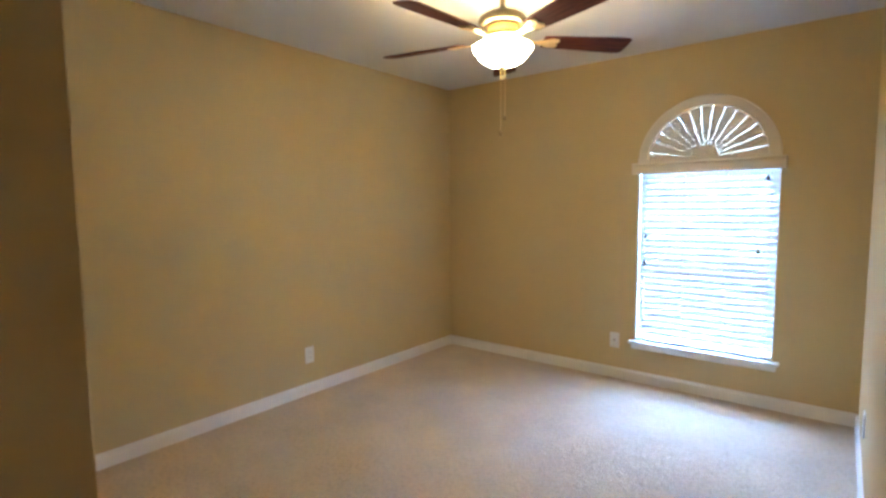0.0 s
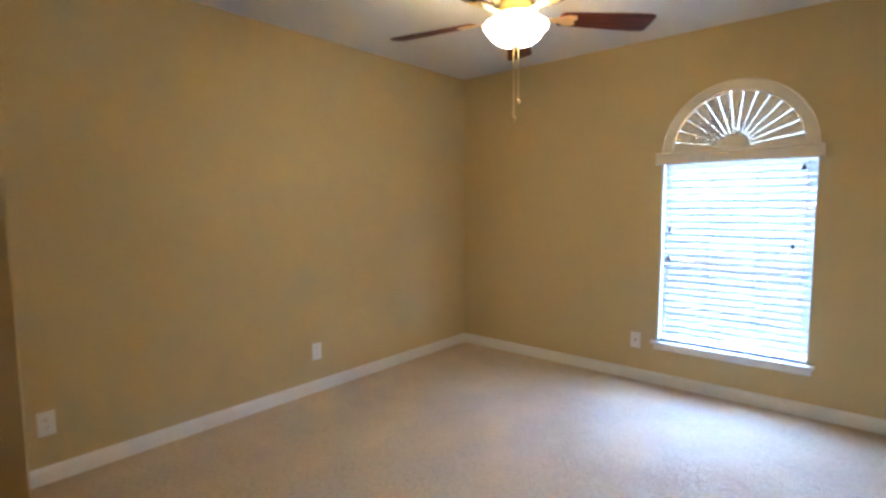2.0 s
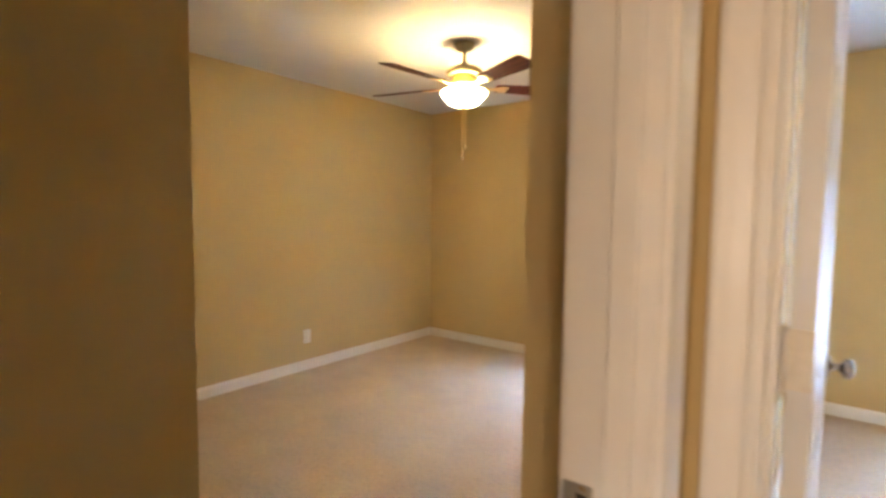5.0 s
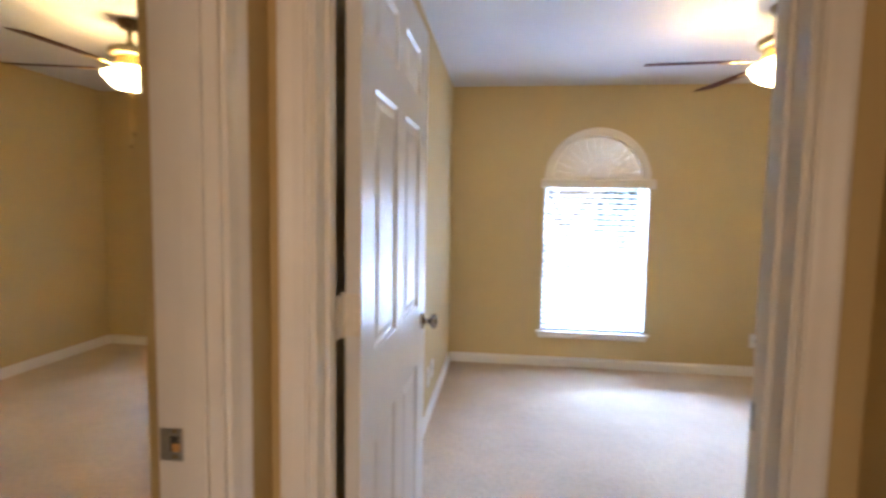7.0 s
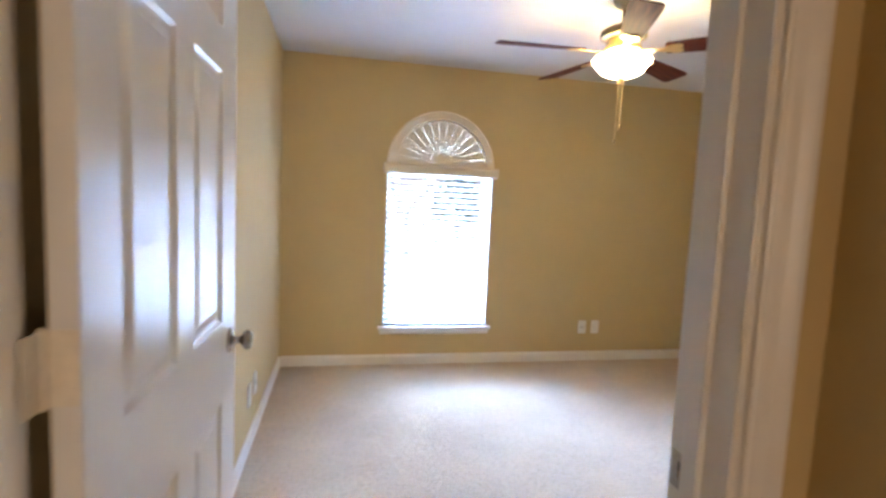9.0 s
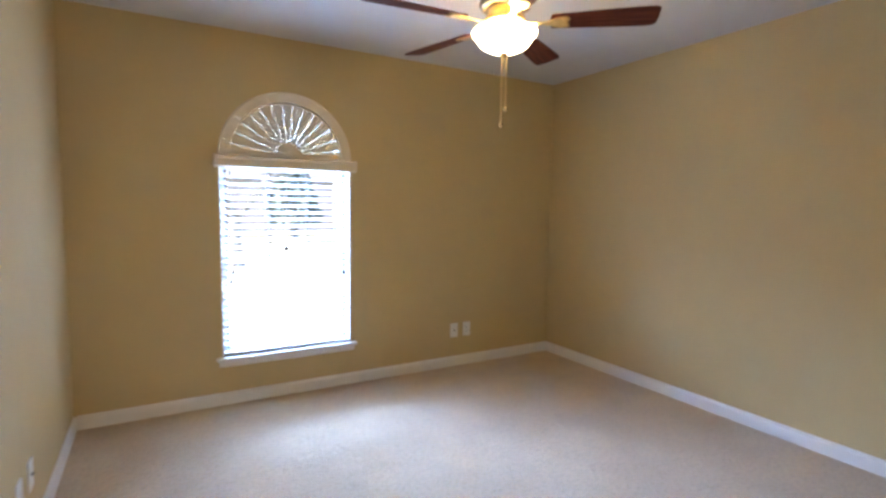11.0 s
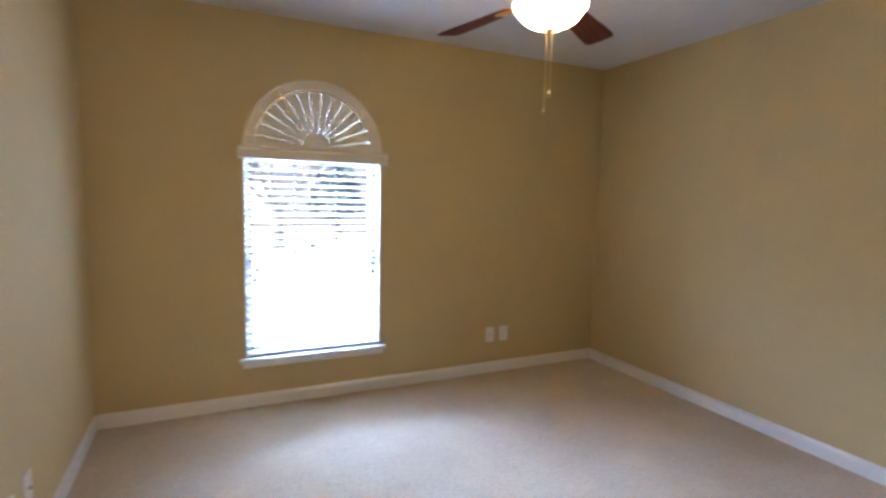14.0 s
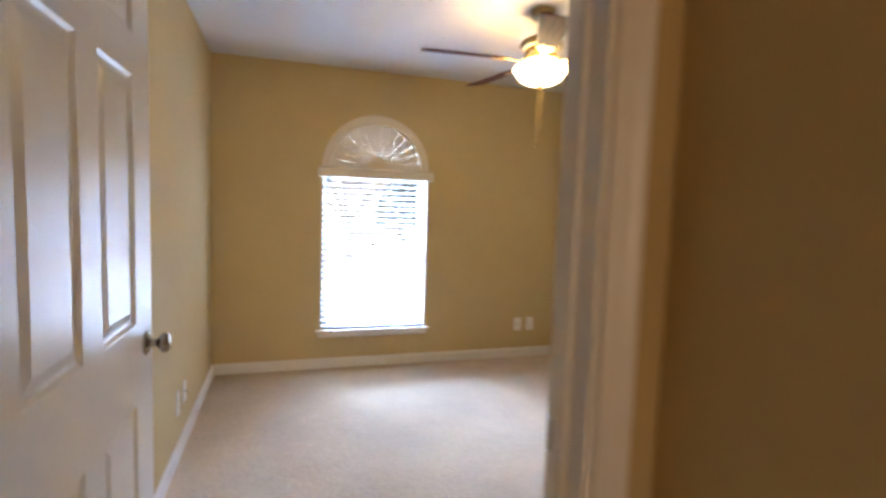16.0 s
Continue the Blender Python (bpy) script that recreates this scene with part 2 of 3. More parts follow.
def lathe(bm, profile, steps=32, m=None):
    """Turns (radius, z) pairs round z."""
    m = m or Matrix()
    rings = []
    for r, z in profile:
        if r < 1e-5:
            rings.append([bm.verts.new(m @ Vector((0, 0, z)))])
        else:
            rings.append([bm.verts.new(m @ Vector((r * math.cos(2 * math.pi * k / steps), r * math.sin(2 * math.pi * k / steps), z))) for k in range(steps)])
    for a, b in zip(rings, rings[1:]):
        for k in range(steps):
            q = [a[k % len(a)], a[(k + 1) % len(a)], b[(k + 1) % len(b)], b[k % len(b)]]
            q = [v for i, v in enumerate(q) if v not in q[:i]]
            if len(q) > 2:
                bm.faces.new(q)
    return bm


def prism(bm, outline, m, length):
    """Extrudes an outline of (u, v) pairs along the third axis of m."""
    a = [bm.verts.new(m @ Vector((u, v, 0))) for u, v in outline]
    b = [bm.verts.new(m @ Vector((u, v, length))) for u, v in outline]
    n = len(a)
    for k in range(n):
        bm.faces.new((a[k], a[(k + 1) % n], b[(k + 1) % n], b[k]))
    bm.faces.new(a[::-1])
    bm.faces.new(b)
    return bm


def axes(origin, u, v, w):
    return Matrix(((u[0], v[0], w[0], origin[0]), (u[1], v[1], w[1], origin[1]), (u[2], v[2], w[2], origin[2]), (0, 0, 0, 1)))


# ---- structure ----
def structure(name, bm, mat, label, category):
    return tagged(part(name, bm, mat), label, category, kind="structure")


structure("floor", boxed(A_LEFT - 0.15, B_RIGHT + 0.15, LIVING_END - 0.14, FRONT + 0.17, -0.2, 0.0), CARPET, "beige cut-pile carpet over the bedrooms and hall", "carpet")
structure("ceiling", boxed(A_LEFT - 0.2, B_RIGHT + 0.2, LIVING_END - 0.2, FRONT + 0.25, HIGH, HIGH + 0.2), CEILING, "white lightly textured ceiling", "ceiling")


def front_wall():
    bm = bmesh.new()
    y0, y1 = FRONT, FRONT + 0.17
    xs = [A_LEFT - THICK, WIN_A - WIN_HALF, WIN_A + WIN_HALF, WIN_B - WIN_HALF, WIN_B + WIN_HALF, B_RIGHT + THICK]
    for k in (0, 2, 4):
        box(bm, xs[k], xs[k + 1], y0, y1, 0, HIGH)
    for c in (WIN_A, WIN_B):
        box(bm, c - WIN_HALF, c + WIN_HALF, y0, y1, 0, WIN_LOW)
        steps = 40
        arch = [(c - WIN_HALF * math.cos(math.pi * k / steps), WIN_SPRING + WIN_HALF * math.sin(math.pi * k / steps)) for k in range(steps + 1)]
        rows = [[bm.verts.new((x, y, z)) for x, z in arch] for y in (y0, y1)]
        tops = [[bm.verts.new((x, y, HIGH)) for x, z in arch] for y in (y0, y1)]
        for k in range(steps):
            for i in (0, 1):
                bm.faces.new((rows[i][k], rows[i][k + 1], tops[i][k + 1], tops[i][k]))
            bm.faces.new((rows[0][k], rows[0][k + 1], rows[1][k + 1], rows[1][k]))
    return bm


structure("wall_north", front_wall(), WALL, "tan painted window wall with two arched openings", "wall")


def partition():
    bm = bmesh.new()
    box(bm, -THICK, 0, HALL_END, A_DOOR[0], 0, HIGH)
    box(bm, -THICK, 0, A_DOOR[0], A_DOOR[1], DOOR_HIGH, HIGH)
    box(bm, -THICK, 0, A_DOOR[1], 0.0, 0, HIGH)
    box(bm, A_EAST, 0, 0.0, FRONT, 0, HIGH)
    return bm


def hall_end_wall():
    bm = bmesh.new()
    y0, y1 = END_WALL
    box(bm, 0, B_DOOR[0], y0, y1, 0, HIGH)
    box(bm, B_DOOR[0], B_DOOR[1], y0, y1, DOOR_HIGH, HIGH)
    box(bm, B_DOOR[1], B_RIGHT, y0, y1, 0, HIGH)
    return bm


structure("wall_partition", partition(), WALL, "tan painted wall between hall and bedrooms", "wall")
structure("wall_hall_end", hall_end_wall(), WALL, "tan painted wall round a bedroom doorway", "wall")
structure("wall_west", boxed(A_LEFT - THICK, A_LEFT, A_BACK - THICK, FRONT, 0, HIGH), WALL, "tan painted plain bedroom wall", "wall")
structure("wall_east", boxed(B_RIGHT, B_RIGHT + THICK, -THICK, FRONT, 0, HIGH), WALL, "tan painted plain bedroom wall", "wall")
structure("wall_south", boxed(A_LEFT, NIB - THICK, A_BACK - THICK, A_BACK, 0, HIGH), WALL, "tan painted back wall of the bedroom", "wall")
structure("wall_entry", boxed(NIB - THICK, NIB, -1.35, A_BACK, 0, HIGH, 0.003), WALL, "tan painted entry wall with a rounded corner", "wall")
structure("wall_entry_back", boxed(NIB, -THICK, -1.35 - THICK, -1.35, 0, HIGH), WALL, "tan painted back wall of the bedroom entry", "wall")
structure("wall_hall_side", boxed(HALL_RIGHT, HALL_RIGHT + THICK, HALL_TURN, END_WALL[0], 0, HIGH), WALL, "tan painted hall wall in shade", "wall")


def living_wall():
    """The side wall of an assumed, unseen room behind the walk; its one window opening is made up."""
    bm = bmesh.new()
    x0, x1 = 3.5, 3.5 + THICK
    y0, y1 = ADDED_OPENING
    box(bm, x0, x1, LIVING_END - THICK, y0, 0, HIGH)
    box(bm, x0, x1, y1, HALL_TURN + THICK, 0, HIGH)
    box(bm, x0, x1, y0, y1, 0, 0.6)
    box(bm, x0, x1, y0, y1, 2.1, HIGH)
    return bm


structure("wall_living_east", living_wall(), WALL, "unseen tan wall with a window opening added for hall light", "wall")
structure("wall_living_west", boxed(-THICK, 0, LIVING_END, HALL_END, 0, HIGH), WALL, "unseen tan wall closing the assumed room beyond the hall", "wall")


# unseen end wall, its opening added so light comes from straight behind
def living_back_wall():
    bm = bmesh.new()
    y0, y1 = LIVING_END - THICK, LIVING_END
    box(bm, -THICK, 0.05, y0, y1, 0, HIGH)
    box(bm, 1.45, 3.5, y0, y1, 0, HIGH)
    box(bm, 0.05, 1.45, y0, y1, 0, 0.6)
    box(bm, 0.05, 1.45, y0, y1, 2.1, HIGH)
    return bm


structure("wall_living_back", living_back_wall(), WALL, "unseen tan wall beyond the hall, its opening added for light", "wall")
structure("wall_living_side", boxed(HALL_RIGHT + THICK, 3.5, HALL_TURN, HALL_TURN + THICK, 0, HIGH), WALL, "unseen tan wall closing the assumed room beside the hall", "wall")

BASE = [(0, 0), (0.014, 0), (0.014, 0.062), (0.011, 0.070), (0.007, 0.075), (0.004, 0.082), (0, 0.083)]


def baseboard(x0, y0, x1, y1, nx, ny):
    d = Vector((x1 - x0, y1 - y0, 0))
    structure("baseboard", prism(bmesh.new(), BASE, axes((x0, y0, 0), (nx, ny, 0), (0, 0, 1), d.normalized()), d.length), TRIM, "white painted wooden baseboard along the wall", "baseboard")


E = 0.014
baseboard(A_LEFT + E, FRONT, A_EAST - E, FRONT, 0, -1)
baseboard(A_LEFT, A_BACK, A_LEFT, FRONT, 1, 0)
baseboard(A_EAST, 0, A_EAST, FRONT, -1, 0)
baseboard(A_LEFT + E, A_BACK, NIB, A_BACK, 0, 1)
baseboard(NIB, -1.35, NIB, A_BACK + E, 1, 0)
baseboard(0, END_WALL[1], 0, FRONT, 1, 0)
baseboard(E, FRONT, B_RIGHT - E, FRONT, 0, -1)
baseboard(B_RIGHT, END_WALL[1], B_RIGHT, FRONT, -1, 0)
baseboard(B_DOOR[1] + 0.08, END_WALL[1], B_RIGHT - E, END_WALL[1], 0, 1)
baseboard(0, HALL_END, 0, A_DOOR[0] - 0.09, 1, 0)
baseboard(0, A_DOOR[1] + 0.083, 0, END_WALL[0], 1, 0)
baseboard(HALL_RIGHT, HALL_TURN, HALL_RIGHT, END_WALL[0], -1, 0)

# door frames: jambs, stops and moulded casings
CASE = [(0, 0), (0.009, 0), (0.011, 0.004), (0.008, 0.010), (0.010, 0.016), (0.012, 0.030), (0.016, 0.040), (0.018, 0.046), (0.018, 0.054), (0.015, 0.058), (0, 0.058)]


def door_frame(name, m, width, label, stop_at):
    """m: x along the opening, y through the wall (0 to THICK, the hall at y < 0), z up."""
    root = thing(name, m, label, "door frame", kind="structure")
    j = 0.019
    part("jamb", boxed(0, j, -0.001, THICK + 0.001, 0, DOOR_HIGH - j, 0.0015), TRIM, root)
    part("jamb", boxed(width - j, width, -0.001, THICK + 0.001, 0, DOOR_HIGH - j, 0.0015), TRIM, root)
    part("head_jamb", boxed(0, width, -0.001, THICK + 0.001, DOOR_HIGH - j, DOOR_HIGH, 0.0015), TRIM, root)
    for x0 in (j, width - j - 0.011):
        part("door_stop", boxed(x0, x0 + 0.011, stop_at - 0.033, stop_at, 0, DOOR_HIGH - j - 0.011, 0.002), TRIM, root)
    part("door_stop", boxed(j, width - j, stop_at - 0.035, stop_at, DOOR_HIGH - j - 0.011, DOOR_HIGH - j, 0.002), TRIM, root)
    for y, out in ((0, -1), (THICK, 1)):
        for x, side in ((0.006, -1), (width - 0.006, 1)):
            part("casing", prism(bmesh.new(), CASE, axes((x, y, 0), (0, out, 0), (side, 0, 0), (0, 0, 1)), DOOR_HIGH), TRIM, root)
        part("head_casing", prism(bmesh.new(), CASE, axes((-0.052, y, DOOR_HIGH), (0, out, 0), (0, 0, 1), (1, 0, 0)), width + 0.104), TRIM, root)
    return root


def strike_plate(parent, m):
    """x from the room side to the hall side, y into the jamb."""
    plate = part("strike_plate", boxed(-0.020, 0.020, -0.0012, 0.0012, -0.0285, 0.0285, 0.0008), STRIKE, parent, "worn nickel strike plate", at=m)
    part("latch_hole", boxed(-0.002, 0.013, -0.0020, 0.0006, -0.012, 0.015, 0.0005), DARK, plate)
    part("raw_wood", boxed(0.001, 0.016, -0.0026, 0.0004, -0.012, 0.003, 0.0008), RAW_WOOD, plate, "bare splintered wood in the latch hole")
    lip = boxed(-0.010, 0.0, -0.0012, 0.0012, -0.024, 0.024, 0.0010)
    bmesh.ops.rotate(lip, verts=lip.verts, cent=(0, 0, 0), matrix=Matrix.Rotation(radians(-40), 3, "Z"))
    bmesh.ops.translate(lip, verts=lip.verts, vec=(-0.0195, 0.0, 0))
    part("strike_lip", lip, STRIKE, plate)
    for z in (-0.021, 0.0235):
        part("screw", lathe(bmesh.new(), [(0, 0.0014), (0.0034, 0.0010), (0.0040, 0)], 12, Matrix.Translation((0.006, -0.0012, z)) @ Matrix.Rotation(radians(90), 4, "X")), BRASS, plate)


frame_b = door_frame("door_frame_2", pose(B_DOOR[0], END_WALL[0], 0), B_DOOR[1] - B_DOOR[0], "white painted bedroom door frame with moulded casing", THICK - 0.037)
frame_a = door_frame("door_frame_1", pose(0, A_DOOR[0], 0, 0, 0, 90), A_DOOR[1] - A_DOOR[0], "white painted door frame in the hall's side wall", THICK - 0.060)
strike_plate(frame_a, axes((A_DOOR[1] - A_DOOR[0] - 0.0195, THICK - 0.024, 0.965), (0, -1, 0), (1, 0, 0), (0, 0, 1)))
strike_plate(frame_b, axes((B_DOOR[1] - B_DOOR[0] - 0.0195, THICK - 0.024, 0.965), (0, -1, 0), (1, 0, 0), (0, 0, 1)))


# ---- six-panel door ----
def panel_mesh(w, h):
    """A raised panel, both faces, with a moulded sloping edge; centred, y through the door."""
    bm = bmesh.new()
    for s in (-1, 1):
        rings = []
        for inset, depth in ((0, 0.0172), (0.004, 0.0168), (0.012, 0.0095), (0.016, 0.0090), (0.022, 0.0088), (0.042, 0.0145), (0.045, 0.0150)):
            a, b = w / 2 - inset, h / 2 - inset
            rings.append([bm.verts.new((x, s * depth, z)) for x, z in ((-a, -b), (a, -b), (a, b), (-a, b))])
        for p, q in zip(rings, rings[1:]):
            for k in range(4):
                bm.faces.new((p[k], p[(k + 1) % 4], q[(k + 1) % 4], q[k]))
        bm.faces.new(rings[-1])
    return mesh_of("panel", bm, DOOR)


def panel_door(m):
    """Hinge side at x = 0, knob side at x = width, y through the door."""
    w, h = 0.835, 2.005
    door = thing("door_1", m, "white six-panel bedroom door standing open, semi-gloss paint", "door", kind="structure")
    z_rows = ((0.235, 0.795), (1.0, 1.64), (1.735, 1.90))
    x_cols = ((0.115, 0.353), (0.453, 0.693))
    for x0, x1 in ((0, x_cols[0][0]), (x_cols[1][1], w)):
        part("stile", boxed(x0, x1, -0.0175, 0.0175, 0, h, 0.0012), DOOR, door)
    rails = (0, *[z for r in z_rows for z in r], h)
    for k in range(0, len(rails), 2):
        part("rail", boxed(x_cols[0][0], x_cols[1][1], -0.0172, 0.0172, rails[k], rails[k + 1]), DOOR, door)
    for z0, z1 in z_rows:
        part("mullion", boxed(x_cols[0][1], x_cols[1][0], -0.0172, 0.0172, z0, z1), DOOR, door)
        for x0, x1 in x_cols:
            shared("panel", panel_mesh(x1 - x0, z1 - z0), door, Matrix.Translation(((x0 + x1) / 2, 0, (z0 + z1) / 2)))
    for s in (-1, 1):
        turn = Matrix.Translation((w - 0.062, s * 0.0175, 0.935)) @ Matrix.Rotation(radians(-90 * s), 4, "X")
        knob = part("door_knob", lathe(bmesh.new(), [(0, 0), (0.033, 0), (0.033, 0.003), (0.030, 0.006), (0.024, 0.009), (0.013, 0.011), (0.0105, 0.016), (0.0105, 0.028), (0.014, 0.032), (0.022, 0.036), (0.0265, 0.042), (0.0275, 0.049), (0.025, 0.055), (0.018, 0.0595), (0.016, 0.0590), (0.012, 0.0605), (0, 0.061)], 40, turn), NICKEL, door, "satin nickel round knob", smooth=True)
    part("latch_plate", boxed(w - 0.0005, w + 0.0012, -0.0127, 0.0127, 0.906, 0.964, 0.0004), NICKEL, door)
    for z in (0.20, 1.070, 1.80):
        hinge = part("hinge", boxed(-0.0022, 0.0003, -0.0175, 0.0175, z, z + 0.095, 0.0006), HINGE, door, "paint-smeared butt hinge")
        part("frame_leaf", boxed(-0.046, -0.008, 0.0200, 0.0222, z, z + 0.095, 0.0006), HINGE, hinge)
        part("hinge_pin", lathe(bmesh.new(), [(0, z - 0.004), (0.004, z - 0.003), (0.0055, z), (0.0055, z + 0.095), (0.004, z + 0.098), (0, z + 0.099)], 14, Matrix.Translation((-0.005, 0.0215, 0))), HINGE, hinge, smooth=True)
        for dz in (0.014, 0.045, 0.075):
            part("screw", lathe(bmesh.new(), [(0, 0.0007), (0.0034, 0.0005), (0.0036, 0)], 12, Matrix.Translation((-0.002, 0.006 if dz == 0.045 else -0.006, z + dz)) @ Matrix.Rotation(radians(-90), 4, "Y")), HINGE, hinge)
    return door


DOOR_OPEN = 89
panel_door(pose(B_DOOR[0] + 0.054, END_WALL[1] + 0.012, 0.014, 0, 0, DOOR_OPEN))


# ---- windows, blinds and sunburst shutters ----
def window(name, c):
    y = FRONT + 0.10
    root = thing(name, pose(c, y, 0), "white vinyl single-hung window behind the blind", "window", kind="structure")
    w, z0, z1 = WIN_HALF, WIN_LOW, WIN_SPRING - 0.02
    for x0, x1 in ((-w, -w + 0.045), (w - 0.045, w)):
        part("frame_side", boxed(x0, x1, 0, 0.06, z0, z1, 0.003), VINYL, root)
    for a, b in ((z0, z0 + 0.05), (z1 - 0.045, z1), ((z0 + z1) / 2 - 0.015, (z0 + z1) / 2 + 0.015)):
        part("frame_rail", boxed(-w + 0.045, w - 0.045, 0.002, 0.058, a, b, 0.003), VINYL, root)
    zm = (z0 + z1) / 2
    for a, b, d in ((z0 + 0.05, zm - 0.015, 0.022), (zm + 0.015, z1 - 0.045, 0.038)):
        pane = part("pane", boxed(-w + 0.045, w - 0.045, d, d + 0.004, a, b), GLASS, root, "clear glass")
        pane.visible_shadow = False
    steps = 32
    bm = bmesh.new()
    rim = [(-math.cos(math.pi * k / steps), math.sin(math.pi * k / steps)) for k in range(steps + 1)]
    quad = [[bm.verts.new((r * u, d, WIN_SPRING - 0.02 + r * v)) for u, v in rim] for r, d in ((w, 0), (w - 0.04, 0), (w - 0.04, 0.06), (w, 0.06))]
    for a, b in ((0, 1), (1, 2), (2, 3), (3, 0)):
        for k in range(steps):
            bm.faces.new((quad[a][k], quad[a][k + 1], quad[b][k + 1], quad[b][k]))
    part("arch_frame", bm, VINYL, root)
    bm = bmesh.new()
    prism(bm, [((w - 0.04) * u, (w - 0.04) * v) for u, v in rim], axes((0, 0.028, WIN_SPRING - 0.02), (1, 0, 0), (0, 0, 1), (0, 1, 0)), 0.004)
    pane = part("arch_pane", bm, GLASS, root, "half-round clear glass")
    pane.visible_shadow = False
    for x0, x1 in ((-w, -w + 0.009), (w - 0.009, w)):
        part("jamb_liner", boxed(x0, x1, -0.102, 0.0, z0, WIN_SPRING - 0.004), TRIM, root)
    sill = part("window_sill", boxed(-0.478, 0.478, -0.145, 0.0, z0 - 0.022, z0, 0.005), TRIM, root, "white painted window stool")
    part("apron", boxed(-0.462, 0.462, -0.120, -0.1005, z0 - 0.064, z0 - 0.022, 0.006), TRIM, sill)


def slat_mesh(width):
    """A curved slat 50 mm deep, built along x."""
    bm = bmesh.new()
    d, t = 0.025, 0.0028
    top = [(v * d, 0.0022 * (1 - v * v)) for v in (-1, -0.6, -0.2, 0.2, 0.6, 1)]
    outline = top + [(a, b - t) for a, b in reversed(top)]
    prism(bm, outline, axes((-width / 2, 0, 0), (0, 1, 0), (0, 0, 1), (1, 0, 0)), width)
    return mesh_of("slat", bm, SLAT)


def cord_between(bm, x, y, z0, z1, r=0.0012):
    lathe(bm, [(0, z0), (r, z0), (r, z1), (0, z1)], 8, Matrix.Translation((x, y, 0)))


def blind(c, tilt, tassels, label):
    y = FRONT + 0.038
    root = thing("window_blind", pose(c, y, 0), label, "window blind", "bedroom window blinds")
    w = 2 * WIN_HALF - 0.026
    top, low, pitch = WIN_SPRING - 0.075, WIN_LOW + 0.035, 0.0465
    n = int((top - low) / pitch)
    me = slat_mesh(w)
    for k in range(n):
        wob = random.uniform(-0.8, 0.8)
        s = shared("slat", me, root, pose(0, 0, low + (k + 0.8) * pitch, tilt + wob, random.uniform(-0.12, 0.12), 0))
    part("head_rail", boxed(-w / 2, w / 2, -0.026, 0.026, top + 0.015, WIN_SPRING - 0.012, 0.003), SLAT, root)
    part("bottom_rail", boxed(-w / 2, w / 2, -0.026, 0.026, WIN_LOW + 0.006, WIN_LOW + 0.024, 0.004), SLAT, root)
    valance = bmesh.new()
    prism(valance, [(0, 0), (0.009, 0), (0.013, 0.006), (0.013, 0.056), (0.018, 0.062), (0.018, 0.072), (0.012, 0.078), (0, 0.078)], axes((-0.470, -0.085, WIN_SPRING - 0.072), (0, -1, 0), (0, 0, 1), (1, 0, 0)), 0.940)
    val = part("valance", valance, SHUTTER, root, "cream moulded valance board")
    # unseen board added to block light leaking up behind the valance
    part("valance_top", boxed(-0.458, 0.458, -0.0855, -0.0385, WIN_SPRING, WIN_SPRING + 0.006), SHUTTER, val)
    for x in (-0.464, 0.464):
        part("valance_return", boxed(x - 0.006, x + 0.006, -0.085, -0.0385, WIN_SPRING - 0.072, WIN_SPRING + 0.006, 0.001), SHUTTER, val)
    # rungs of the outer ladders stand in for shade at the slat ends
    for x in (-0.400, -0.128, 0.138, 0.395):
        for dy in (-0.0265, 0.0265):
            bm = bmesh.new()
            cord_between(bm, x, dy, WIN_LOW + 0.02, top + 0.02, 0.0018)
            cord = part("ladder_cord", bm, CORD, root)
        bm = bmesh.new()
        for k in range(n):
            z = low + (k + 0.8) * pitch
            box(bm, x - 0.0060, x + 0.0060, -0.030, 0.030, z - 0.0180, z - 0.0040)
        part("ladder_tape", bm, LADDER_SHADE if tilt < 45 else CORD, cord, "tape ladder behind the slats, backlit shade in its dark colour" if tilt < 45 else "white tape ladder behind the slats")["kind"] = "stuff"
    for x, z in tassels:
        bm = bmesh.new()
        cord_between(bm, x, -0.033, z + 0.025, top + 0.02, 0.0009)
        cord = part("pull_cord", bm, CORD, root)
        bm = lathe(bmesh.new(), [(0, 0.036), (0.005, 0.035), (0.007, 0.027), (0.0145, 0.005), (0.014, 0), (0, 0)], 14, Matrix.Translation((x, -0.033, z)))
        part("tassel", bm, TASSEL, cord, "small dark wooden tassel", smooth=True)


